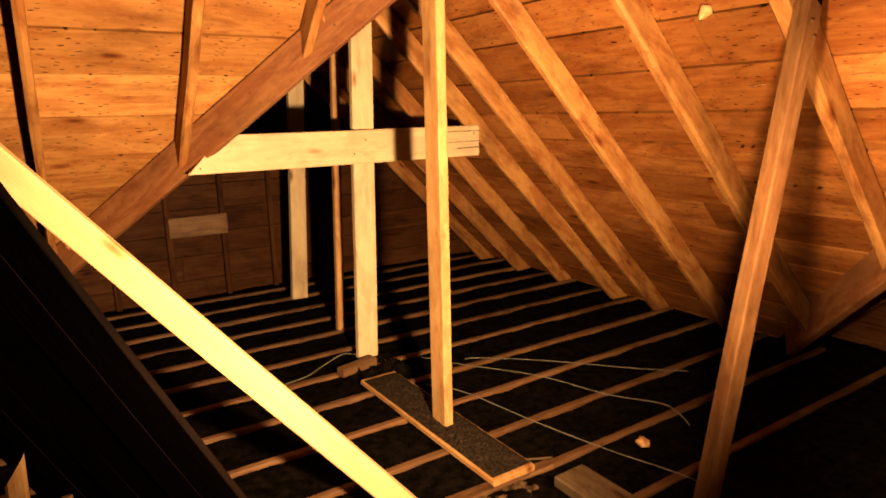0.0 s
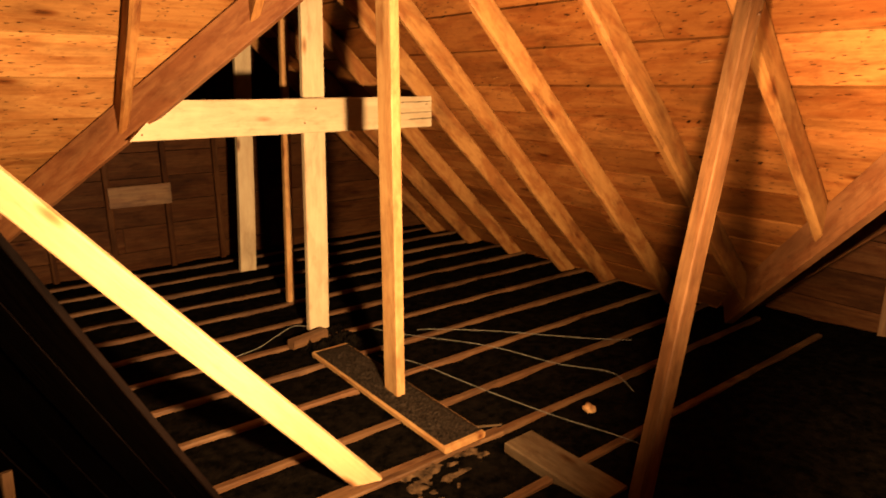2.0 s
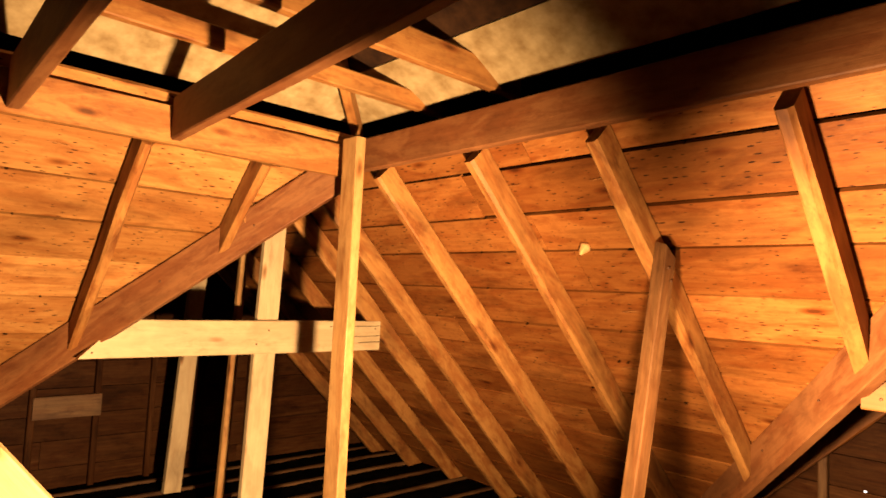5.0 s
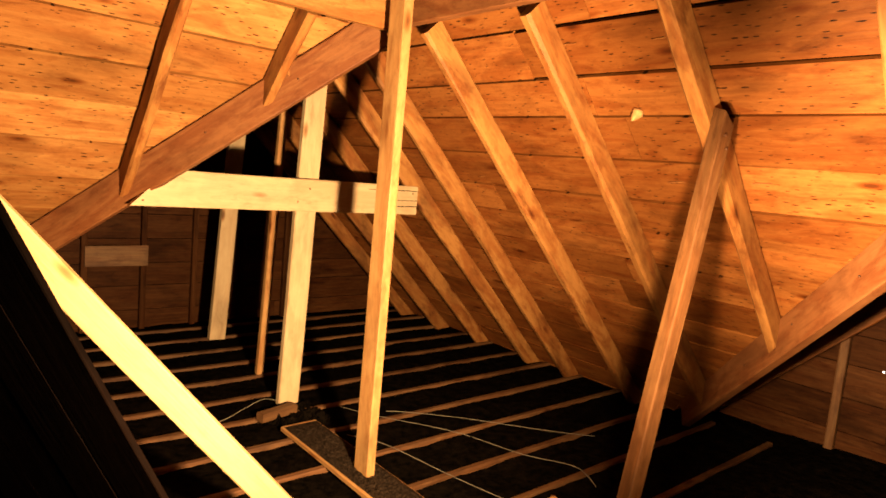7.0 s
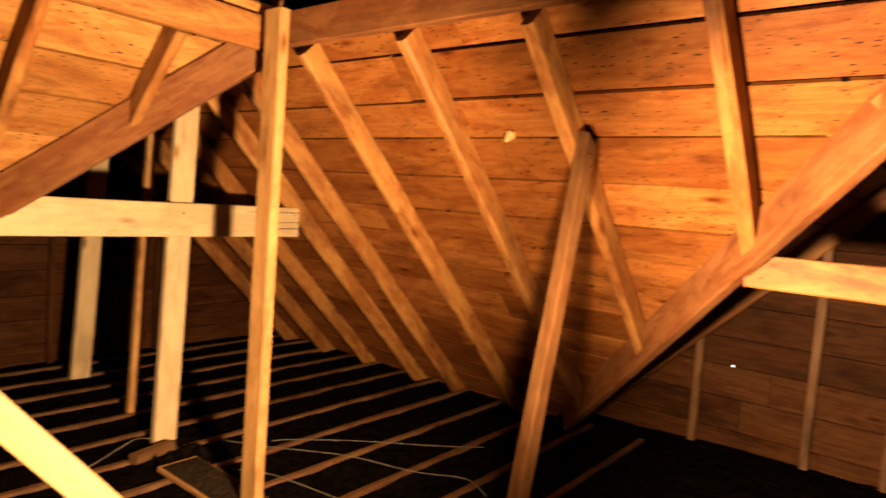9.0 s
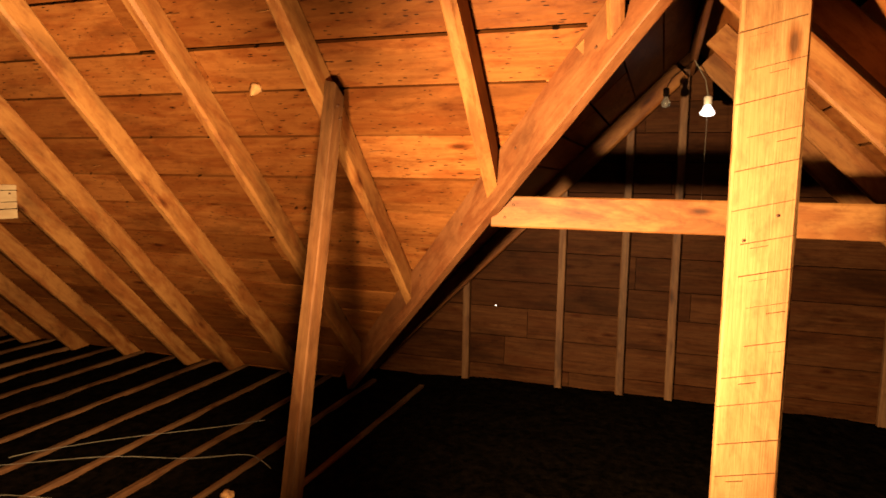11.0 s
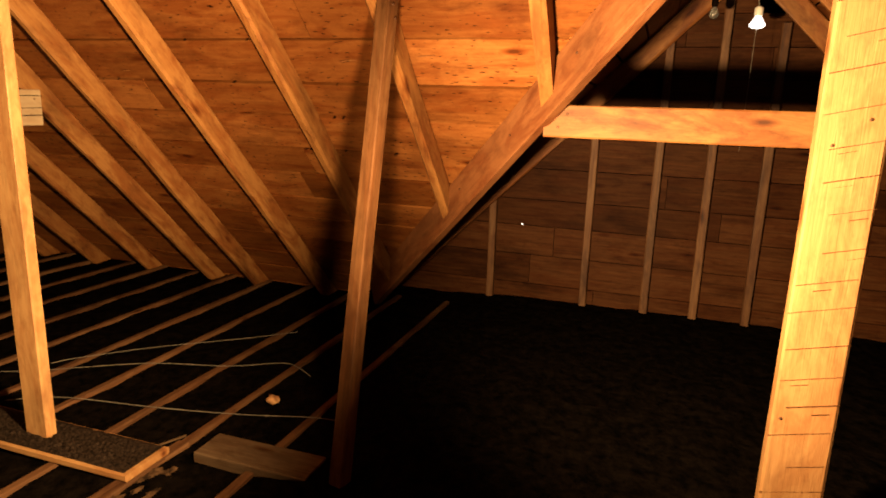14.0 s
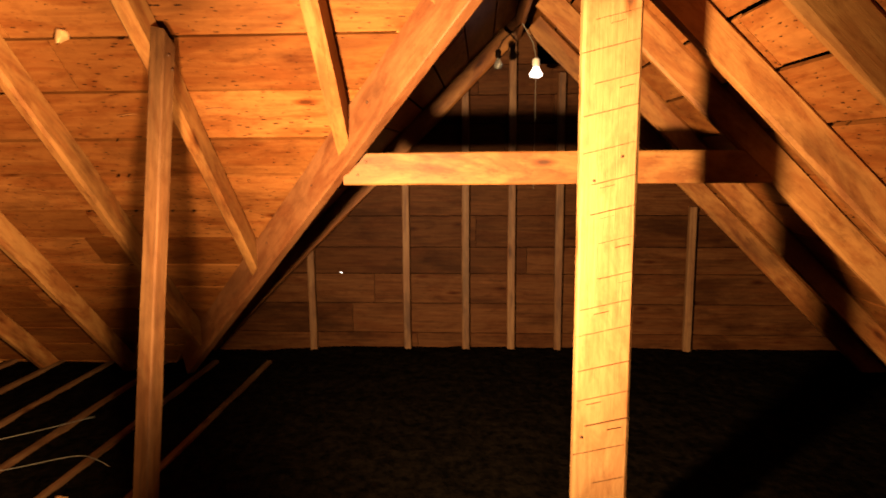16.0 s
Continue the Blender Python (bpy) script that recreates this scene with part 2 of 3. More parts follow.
def bar(name, a, b, w, d, material, up=(0, 0, 1), oy=0.0, oz=0.0, label="", category="", group="", kind="", **kw):
    m = Matrix.Translation(a) @ frame_of(a, b, up)
    length = (Vector(b) - Vector(a)).length
    ob = link_mesh(name, bar_mesh(length, w, d, oy, oz, seed=next(SEEDS), **kw), material, matrix=m)
    return tagged(ob, label, category, group, kind)


def board_under(parent, name, a, b, w, d, material, up=(0, 0, 1), oy=0.0, oz=0.0, label="", **kw):
    m = Matrix.Translation(a) @ frame_of(a, b, up)
    length = (Vector(b) - Vector(a)).length
    return part(name, bar_mesh(length, w, d, oy, oz, seed=next(SEEDS), **kw), material, parent, label,
                parent.matrix_world.inverted() @ m)


def tube_mesh(points, r, sides=8):
    bm = bmesh.new()
    rings = []
    for i, p in enumerate(points):
        p = Vector(p)
        t = (Vector(points[min(i + 1, len(points) - 1)]) - Vector(points[max(i - 1, 0)])).normalized()
        u = t.orthogonal().normalized()
        w = t.cross(u)
        rings.append([bm.verts.new(p + r * (math.cos(a) * u + math.sin(a) * w))
                      for a in (2 * math.pi * k / sides for k in range(sides))])
    for r0, r1 in zip(rings, rings[1:]):
        best = min(range(sides), key=lambda s: sum((r0[j].co - r1[(j + s) % sides].co).length for j in range(sides)))
        for j in range(sides):
            k = (j + 1) % sides
            bm.faces.new((r0[j], r0[k], r1[(k + best) % sides], r1[(j + best) % sides]))
    bm.faces.new(rings[0][::-1])
    bm.faces.new(rings[-1])
    bmesh.ops.recalc_face_normals(bm, faces=bm.faces)
    return bm


def smooth_path(pts, n=8):
    out = []
    q = [Vector(p) for p in pts]
    for i in range(len(q) - 1):
        p0, p1, p2, p3 = q[max(i - 1, 0)], q[i], q[i + 1], q[min(i + 2, len(q) - 1)]
        for k in range(n):
            t = k / n
            out.append(0.5 * (2 * p1 + (p2 - p0) * t + (2 * p0 - 5 * p1 + 4 * p2 - p3) * t * t + (3 * p1 - p0 - 3 * p2 + p3) * t ** 3))
    out.append(q[-1])
    return out


def empty(name, at=(0, 0, 0), label="", category="", group="", kind=""):
    ob = new(name)
    ob.matrix_world = Matrix.Translation(at)
    return tagged(ob, label, category, group, kind)


def revolve(profile, sides=20):
    bm = bmesh.new()
    rings = [[bm.verts.new((r * math.cos(2 * math.pi * k / sides), r * math.sin(2 * math.pi * k / sides), z))
              for k in range(sides)] for r, z in profile]
    for r0, r1 in zip(rings, rings[1:]):
        for j in range(sides):
            k = (j + 1) % sides
            bm.faces.new((r0[j], r0[k], r1[k], r1[j]))
    bm.faces.new(rings[0][::-1])
    bm.faces.new(rings[-1])
    for fc in bm.faces:
        fc.smooth = True
    bmesh.ops.recalc_face_normals(bm, faces=bm.faces)
    return bm


# ---- slopes: ridge point, direction along the ridge, direction down the slope in plan ----
SLOPES = {
    "east": ((0, 0, 0), (0, 1, 0), (1, 0, 0)),
    "north": ((0, 0, 0), (1, 0, 0), (0, 1, 0)),
    "wing_north_west": ((0, 0, 0), (0, 1, 0), (-1, 0, 0)),
    "wing_east_north": ((0, -LY, 0), (1, 0, 0), (0, 1, 0)),
    "south": ((0, -LY, 0), (1, 0, 0), (0, -1, 0)),
}


def on_slope(key, s, r, off=0.0):
    o, al, dn = (Vector(v) for v in SLOPES[key])
    p = o + al * s + dn * r
    return Vector((p.x, p.y, H + off - K * r))


def slope_normal(key):
    dn = Vector(SLOPES[key][2])
    return Vector((dn.x * K, dn.y * K, 1)).normalized()


def rafter(key, s, r0, r1, w=0.055, d=DEEP, material=None, name="rafter", label="sawn pine rafter under the roof boards", **kw):
    ob = bar(name, on_slope(key, s, r0), on_slope(key, s, r1), w, d, material or RAFTER, up=slope_normal(key), oz=d / 2, warp=0.013, bevel=0.013,
               label=label, category="rafter", group=kw.get("group", "rafters of the roof"))
    if kw.get("cut"):               # end cut to lie against the valley
        end = max(v.co.x for v in ob.data.vertices) - 0.002
        for v in ob.data.vertices:
            if v.co.x > end:
                v.co.x += 1.414 * v.co.y
    return ob


# deck frame and ridges
def square_timber(name, a, b, w, d, material, label, category, **kw):
    return bar(name, a, b, w, d, material, label=label, category=category, **kw)


TOP = 2.72
square_timber("deck_beam", (-4.2, 0.0, TOP - 0.15), (-0.08, 0.0, TOP - 0.15), 0.05, 0.18, RAFTER, "long orange pine beam heading the roof slope", "beam", group="beams of the upper frame")
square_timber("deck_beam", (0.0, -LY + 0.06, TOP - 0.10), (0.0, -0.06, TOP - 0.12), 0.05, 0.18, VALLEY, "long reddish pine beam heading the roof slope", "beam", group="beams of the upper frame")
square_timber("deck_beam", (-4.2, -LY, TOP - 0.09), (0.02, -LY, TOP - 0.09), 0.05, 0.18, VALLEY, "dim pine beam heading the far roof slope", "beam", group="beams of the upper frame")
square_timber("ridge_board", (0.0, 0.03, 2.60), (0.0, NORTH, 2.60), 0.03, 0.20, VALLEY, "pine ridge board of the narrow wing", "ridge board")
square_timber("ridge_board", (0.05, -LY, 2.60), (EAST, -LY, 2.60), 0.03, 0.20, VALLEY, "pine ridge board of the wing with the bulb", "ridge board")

# common and jack rafters of the broad slope
for y in (-0.18, 0.50, 1.0, 1.70, 2.38, 3.05):
    rafter("east", y, 0.03, E + 0.12, w=0.06 if y < 0 else 0.055)
for y in (-0.90, -1.58, -2.28, -2.86):
    rafter("east", y, 0.03, min(y + LY, E) - 0.048, w=0.06, cut=True, label="jack rafter of orange pine ending on the valley")
# jacks above the first valley
for u in (0.51, 1.10, 1.81, 2.46, 3.1, 3.75):
    rafter("north", -u, 0.03, min(u + 0.02, E), w=0.05, cut=True, label="jack rafter of orange pine ending on the valley")
# hidden sides of both wings
for y in (0.42, 1.06, 1.70, 2.35, 3.0):
    rafter("wing_north_west", y, 0.03, min(y - 0.05, E), group="rafters of the narrow wing")
for x in (0.45, 3.0):
    rafter("wing_east_north", x, 0.03, min(x - 0.05, E), group="rafters of the wing with the bulb")
for x in (-2.8, -2.15, -1.5, -0.87, -0.26, 0.44, 0.97, 1.85, 2.6):
    rafter("south", x, 0.03, E + 0.1, group="rafters of the far slope")

# valley rafters: they run down the corner of two slopes
for a, b, lab in (((-0.04, 0.04), (-E, E), "deep reddish valley rafter with jack rafters on it"),
                  ((0.05, -LY + 0.05), (E, -LY + E), "deep orange valley rafter beside the post")):
    pa = Vector((*a, H - K * abs(a[0]) + 0.0))
    pb = Vector((*b, 0.02))
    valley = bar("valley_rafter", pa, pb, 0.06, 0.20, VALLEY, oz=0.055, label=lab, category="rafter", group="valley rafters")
    for i in range(5):              # nail heads where the jack rafters are fixed
        for side in (-1, 1):
            m = Matrix.Translation((0.55 + 0.62 * i, side * 0.0315, 0.05 + 0.02 * (i % 2))) @ Matrix.Rotation(-side * math.pi / 2, 4, "X")
            part("nail", revolve([(0.003, -0.01), (0.003, 0.0), (0.006, 0.001), (0.006, 0.003), (0.004, 0.004)], 8), RUST, valley, matrix=m)


# ---- roof boards ----
def prism(poly, thick):
    bm = bmesh.new()
    lo = [bm.verts.new((x, y, 0)) for x, y in poly]
    hi = [bm.verts.new((x, y, thick)) for x, y in poly]
    bm.faces.new(lo[::-1])
    bm.faces.new(hi)
    for i in range(len(poly)):
        j = (i + 1) % len(poly)
        bm.faces.new((lo[i], lo[j], hi[j], hi[i]))
    bmesh.ops.recalc_face_normals(bm, faces=bm.faces)
    return bm


def deck(name, key, s0, s1, label, material, first=0.02, step=0.19, last=E + 0.3, off=OFF, seed=1, thick=0.022):
    """Roof boards along the ridge; s0(r), s1(r): where the slope ends at the distance r from the ridge."""
    rnd = random.Random(seed)
    top = empty(name, label=label, category="roof", kind="structure")
    o, al, dn = (Vector(v) for v in SLOPES[key])
    nrm = slope_normal(key)
    down = Vector((dn.x, dn.y, -K)).normalized()
    stretch = math.sqrt(1 + K * K)
    r = first
    while r < last:
        wide = step * rnd.uniform(0.9, 1.1)
        r1 = min(r + wide, last)
        a0, a1, b0, b1 = s0(r), s0(r1), s1(r), s1(r1)
        lo, hi = min(a0, a1), max(b0, b1)
        cuts = [lo]
        x = lo + rnd.uniform(0.8, 3.0)
        while x < hi - 0.7:
            cuts.append(x)
            x += rnd.choice((1.29, 1.94, 2.58, 3.2))
        cuts.append(hi)
        for i in range(len(cuts) - 1):
            u, v = cuts[i], cuts[i + 1]
            tl, bl = max(u, a0), max(u, a1)
            tr, br = min(v, b0), min(v, b1)
            if tr - tl < 0.03 and br - bl < 0.03:
                continue
            tr, br = max(tr, tl + 0.01), max(br, bl + 0.01)
            g = 0.011 + 0.014 * rnd.random() ** 2
            base = Vector(on_slope(key, (tl + tr) / 2, r, off)) + nrm * rnd.uniform(0.0, 0.004)
            mid = (tl + tr) / 2
            w = (r1 - r) * stretch
            sk = 0.004 * (rnd.random() - 0.5)
            poly = [(tl - mid + 0.002, g / 2), (tr - mid - 0.002, g / 2 + sk), (br - mid - 0.002, w - g / 2), (bl - mid + 0.002, w - g / 2 + sk)]
            m = Matrix((al, down, al.cross(down))).transposed().to_4x4()
            flip = thick if al.cross(down).dot(nrm) > 0 else -thick
            part("roof_board", prism(poly, flip), material, top, matrix=Matrix.Translation(base) @ m)
        r = r1
    return top


# ---- posts and ties ----
def post(name, x, y, z0, z1, wx, wy, material, label, **kw):
    return bar(name, (x, y, z0), (x, y, z1), wy, wx, material, up=(1, 0, 0), label=label, category="post", **kw)


def leaning_post(name, foot, head, wx, wy, material, label):
    return bar(name, foot, head, wy, wx, material, up=(1, 0, 0), label=label, category="post")


post("corner_post", -0.125, -0.185, 0.04, TOP - 0.06, 0.055, 0.135, POST, "upright pine post standing on a dirty plank")
leaning_post("wing_post", (0.013, 1.03, 0.0), (0.085, 1.03, 2.50), 0.155, 0.05, PALE, "pale pine post behind a nailed cross tie")
leaning_post("far_post", (0.155, 2.765, 0.0), (0.28, 2.765, 2.40), 0.15, 0.06, PALE, "pale weathered post under the ridge")
leaning_post("thin_post", (0.10, 1.693, 0.0), (0.19, 1.693, 2.45), 0.06, 0.05, POST, "thin pine post under the ridge")
near = post("near_post", 0.15, -3.335, 0.0, 2.72, 0.07, 0.19, SAWN, "thick rough-sawn pine post with slanting saw marks", bevel=0.008)
tie = bar("cross_tie", (-1.10, 0.975, 1.505), (0.98, 0.975, 1.505), 0.05, 0.22, PALE, label="pale wide plank nailed across post and rafters", category="tie beam", group="collar ties")
for v in tie.data.vertices:      # the end is cut to the slope of the valley
    if v.co.x < 0.01:
        v.co.x += 1.0 * (v.co.z + 0.11)
tie_two = bar("cross_tie", (0.97, -2.262, 1.548), (0.97, -4.235, 1.548), 0.05, 0.15, RAFTER, label="orange pine tie nailed across two rafters", category="tie beam", group="collar ties")
prop = bar("leaning_prop", (0.075, -1.64, 0.0), (0.50, -1.655, 2.08), 0.066, 0.072, PROP, up=(-0.3, -1, 0), label="square weathered brown prop leaning against a jack rafter", category="prop")
brace = bar("diagonal_brace", (-0.615, -0.755, -0.045), (-2.581, -0.116, 2.355), 0.045, 0.108, FRESH, label="wide bright pine brace rising from the hatch edge", category="brace")



prop_end = max(v.co.x for v in prop.data.vertices)
for v in prop.data.vertices:         # the head is sawn off at a slant
    if v.co.x > prop_end - 0.01:
        v.co.x += 0.75 * v.co.y - 0.3 * v.co.z


# ---- nails ----
def nail(parent, at, normal, r=0.006):
    m = Matrix.Translation(at) @ Vector((0, 0, 1)).rotation_difference(Vector(normal)).to_matrix().to_4x4()
    return part("nail", revolve([(r * 0.5, -0.01), (r * 0.5, 0.0), (r, 0.001), (r, 0.003), (r * 0.6, 0.004)], 8), RUST, parent,
                matrix=parent.matrix_world.inverted() @ m)


for x, z in ((-1.03, 1.43), (-0.98, 1.50), (-0.045, 1.46), (0.04, 1.55), (0.90, 1.46), (0.93, 1.56)):
    nail(tie, (x, 0.949, z), (0, -1, 0))
for x0, x1, z in ((0.52, 0.985, 1.575), (0.68, 0.985, 1.50), (0.78, 0.985, 1.455)):
    board_under(tie, "split", (x0, 0.9505, z), (x1, 0.9505, z + 0.006), 0.003, 0.004, BLACK_AND_SHADE, bevel=0.0005, warp=0.003)
for y, z in ((-2.33, 1.52), (-2.37, 1.58), (-4.16, 1.51), (-4.19, 1.58)):
    nail(tie_two, (0.944, y, z), (-1, 0, 0))
for z, dy in ((1.52, 0.05), (1.60, -0.04), (2.28, 0.05), (2.31, -0.05), (0.62, 0.07)):
    nail(near, (0.114, -3.335 + dy, z), (-1, 0, 0), 0.005)
rnd = random.Random(21)
# Raised slivers: the shade inside each saw cut is put into their colour.
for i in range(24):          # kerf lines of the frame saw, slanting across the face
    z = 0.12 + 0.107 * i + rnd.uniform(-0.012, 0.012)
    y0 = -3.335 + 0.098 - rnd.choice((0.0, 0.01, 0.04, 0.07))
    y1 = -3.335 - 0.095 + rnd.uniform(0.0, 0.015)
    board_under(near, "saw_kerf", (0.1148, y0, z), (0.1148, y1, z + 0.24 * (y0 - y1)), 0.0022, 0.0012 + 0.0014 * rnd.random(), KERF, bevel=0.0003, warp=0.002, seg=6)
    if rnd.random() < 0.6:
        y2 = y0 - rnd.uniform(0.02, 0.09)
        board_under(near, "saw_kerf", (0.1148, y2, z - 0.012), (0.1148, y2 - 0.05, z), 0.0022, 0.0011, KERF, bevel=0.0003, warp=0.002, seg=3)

for dx, side in ((0.06, 1), (0.11, -1)):
    m = Matrix.Translation((2.10 - dx, side * 0.012, 0.0405))
    part("nail", revolve([(0.003, -0.01), (0.003, 0.0), (0.006, 0.001), (0.006, 0.003), (0.004, 0.004)], 8), RUST, prop, matrix=m)

# ---- floor: joists over dark loose fill ----
def fill_level(x, y):
    """Loose fill, heaped over the joists towards the south-east to keep that unlit floor dark."""
    heap = min(1.0, max(0.0, (-1.15 - y) / 0.7)) * min(1.0, max(0.0, (x + 1.2) / 0.6))
    return -0.022 + 0.046 * heap + 0.014 * noise.noise((x * 3, y * 3, 0)) + 0.008 * noise.noise((x * 9, y * 9, 3))


def ground_sheet():
    bm = bmesh.new()
    nx, ny = 150, 180
    vs = []
    for i in range(nx + 1):
        for j in range(ny + 1):
            x, y = -5 + 9.0 * i / nx, -7 + 11.5 * j / ny
            vs.append(bm.verts.new((x, y, fill_level(x, y))))
    for i in range(nx):
        for j in range(ny):
            a = i * (ny + 1) + j
            bm.faces.new((vs[a], vs[a + ny + 1], vs[a + ny + 2], vs[a + 1]))
    return bm


tagged(link_mesh("floor", ground_sheet(), INSUL), "near-black loose fill between the joists, heaped over the unlit part", "floor", kind="structure")
JY = [-1.225 - 0.42 * i for i in range(8, 0, -1)] + [-1.225, -0.79, -0.385, 0.05, 0.47, 0.87, 1.27, 1.67, 2.05, 2.44, 2.84, 3.23]
for y in JY:
    bar("floor_joist", (-3.0, y, -0.075), (E + 0.25, y, -0.075), 0.044, 0.15, JOIST, label="dusty ceiling joist edge up over the loose fill", category="joist", group="floor joists")

# ---- gables ----
def gable(name, axis, at, mid, half, label, seed, row=0.24):
    """Boards across a gable end, clipped by both slopes."""
    rnd = random.Random(seed)
    top = empty(name, label=label, category="wall", kind="structure")
    z = -0.1
    while z < H + OFF - 0.02:
        z1 = min(z + row * rnd.uniform(0.92, 1.08), H + OFF - 0.01)
        h0, h1 = min(half, (H + OFF - z) / K), min(half, (H + OFF - z1) / K)
        cut = rnd.uniform(-0.6, 0.6) * h0
        for u0, u1, v0, v1 in ((-h0, cut - 0.002, -h1, min(cut - 0.002, h1)), (cut + 0.002, h0, max(cut + 0.002, -h1), h1)):
            if u1 - u0 < 0.05 or v1 < v0:
                continue
            ref = (u0 + u1) / 2
            poly = [(u0 - ref, 0.003), (u1 - ref, 0.003), (v1 - ref, z1 - z - 0.003), (v0 - ref, z1 - z - 0.003)]
            if axis == "x":
                m = Matrix.Translation((at, mid + ref, z)) @ Matrix(((0, 0, 1), (1, 0, 0), (0, 1, 0))).to_4x4()
                th = 0.022
            else:
                m = Matrix.Translation((mid + ref, at, z)) @ Matrix(((1, 0, 0), (0, 0, -1), (0, 1, 0))).to_4x4()
                th = -0.022
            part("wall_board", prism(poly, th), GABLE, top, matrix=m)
        z = z1
    return top


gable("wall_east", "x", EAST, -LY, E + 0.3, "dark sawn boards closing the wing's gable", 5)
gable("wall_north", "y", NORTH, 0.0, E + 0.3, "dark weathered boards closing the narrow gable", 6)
for y in (-1.512, -2.305, -2.79, -3.16, -3.54, -4.585):
    zt = H + OFF - K * abs(y + LY) - 0.12
    bar("gable_stud", (EAST - 0.035, y, -0.05), (EAST - 0.035, y, zt), 0.06, 0.05, JOIST, up=(1, 0, 0), label="slim upright stud against the gable boards", category="stud", group="studs of the gable")
for x in (-1.33, -0.83, -0.32, 0.165, 0.67, 1.17):
    zt = H + OFF - K * abs(x) - 0.12
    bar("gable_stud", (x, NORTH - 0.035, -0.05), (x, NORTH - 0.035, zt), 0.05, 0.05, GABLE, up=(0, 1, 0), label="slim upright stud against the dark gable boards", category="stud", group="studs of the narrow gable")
bar("patch_board", (-0.83, NORTH - 0.075, 0.695), (-0.29, NORTH - 0.075, 0.695), 0.02, 0.20, JOIST, label="short pale board nailed across two studs", category="board")

# ---- hatch edge, planks and scraps on the joists ----
plank = empty("post_plank", (-0.12, -0.11, 0.0), "soot-covered plank lying across joists under the post", "plank")
board_under(plank, "plank_body", (-0.12, -0.80, 0.017), (-0.12, 0.60, 0.017), 0.255, 0.034, POST)
def grit_sheet(x0, x1, y0, y1, z, high, nx, ny, seed):
    """An uneven crust of soot and grit, thin at its rim."""
    bm = bmesh.new()
    vs = []
    for a in range(nx + 1):
        for b in range(ny + 1):
            u, v = a / nx, b / ny
            x, y = x0 + (x1 - x0) * u, y0 + (y1 - y0) * v
            rim = min(1.0, 7 * min(u, 1 - u), 9 * min(v, 1 - v))
            lump = 0.55 + 0.5 * noise.noise((x * 17, y * 17, seed)) + 0.5 * noise.noise((x * 60, y * 60, seed + 3)) + 0.3 * noise.noise((x * 140, y * 140, seed + 7))
            vs.append(bm.verts.new((x, y, z + high * rim * max(0.0, lump))))
    for a in range(nx):
        for b in range(ny):
            k = a * (ny + 1) + b
            bm.faces.new((vs[k], vs[k + ny + 1], vs[k + ny + 2], vs[k + 1]))
    return bm


part("soot_layer", grit_sheet(-0.116, 0.120, -0.67, 0.69, 0.0345, 0.016, 34, 150, 2), DIRTY, plank, "black gritty soot")
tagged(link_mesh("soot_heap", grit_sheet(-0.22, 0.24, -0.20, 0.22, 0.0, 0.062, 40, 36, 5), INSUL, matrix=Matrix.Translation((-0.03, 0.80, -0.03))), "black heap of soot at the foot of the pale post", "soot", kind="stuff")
bar("hatch_header", (-1.05, -0.745, -0.052), (0.12, -0.785, -0.052), 0.07, 0.10, JOIST, label="trimmer board along the hatch edge", category="board")
def rubble():
    """A heap of crumbled plaster and soot against the trimmer board."""
    bm = bmesh.new()
    nx, ny = 40, 30
    vs = []
    for i in range(nx + 1):
        for j in range(ny + 1):
            u, v = i / nx, j / ny
            x, y = -0.62 + 0.68 * u, -0.80 - 0.48 * v
            edge = min(1.0, 6 * min(u, 1 - u, v + 0.2, 1 - v))
            z = -0.09 + edge * (0.075 - 0.04 * v + 0.02 * noise.noise((x * 14, y * 22, 1)) + 0.012 * noise.noise((x * 40, y * 40, 5)))
            vs.append(bm.verts.new((x, y, z)))
    for i in range(nx):
        for j in range(ny):
            a = i * (ny + 1) + j
            bm.faces.new((vs[a], vs[a + 1], vs[a + ny + 2], vs[a + ny + 1]))
    bmesh.ops.recalc_face_normals(bm, faces=bm.faces)
    return tagged(link_mesh("rubble_heap", bm, RUBBLE), "brown crumbled plaster heaped beside the trimmer board", "rubble", kind="stuff")


rubble()
bar("side_plank", (0.11, -0.93, 0.0), (0.12, -1.50, -0.01), 0.19, 0.06, GREY, label="grey dusty plank lying along the hatch side", category="plank")
bar("upright_stake", (-2.03, -1.0, -0.1), (-2.005, -1.0, 0.82), 0.03, 0.048, POST, up=(1, 0, 0), label="short pine stake standing up from the joists", category="stake")
bar("thin_lath", (-1.93, -0.93, -0.1), (-1.90, -0.93, 0.66), 0.012, 0.03, JOIST, up=(1, 0, 0), label="thin split lath standing beside a stake", category="lath")
stake = bpy.data.objects["upright_stake"]
top_end = max(v.co.x for v in stake.data.vertices)
for v in stake.data.vertices:        # split to a slanting point
    if v.co.x > top_end - 0.01:
        v.co.x += 1.6 * v.co.z
bar("bent_stick", (0.03, -0.66, -0.02), (0.10, -0.82, 0.045), 0.012, 0.008, GREY, label="thin grey stick lying over the board's end", category="stick")
bar("wood_block", (-0.30, 0.80, 0.03), (-0.02, 0.86, 0.03), 0.07, 0.06, JOIST, label="short offcut beside the pale post", category="offcut")

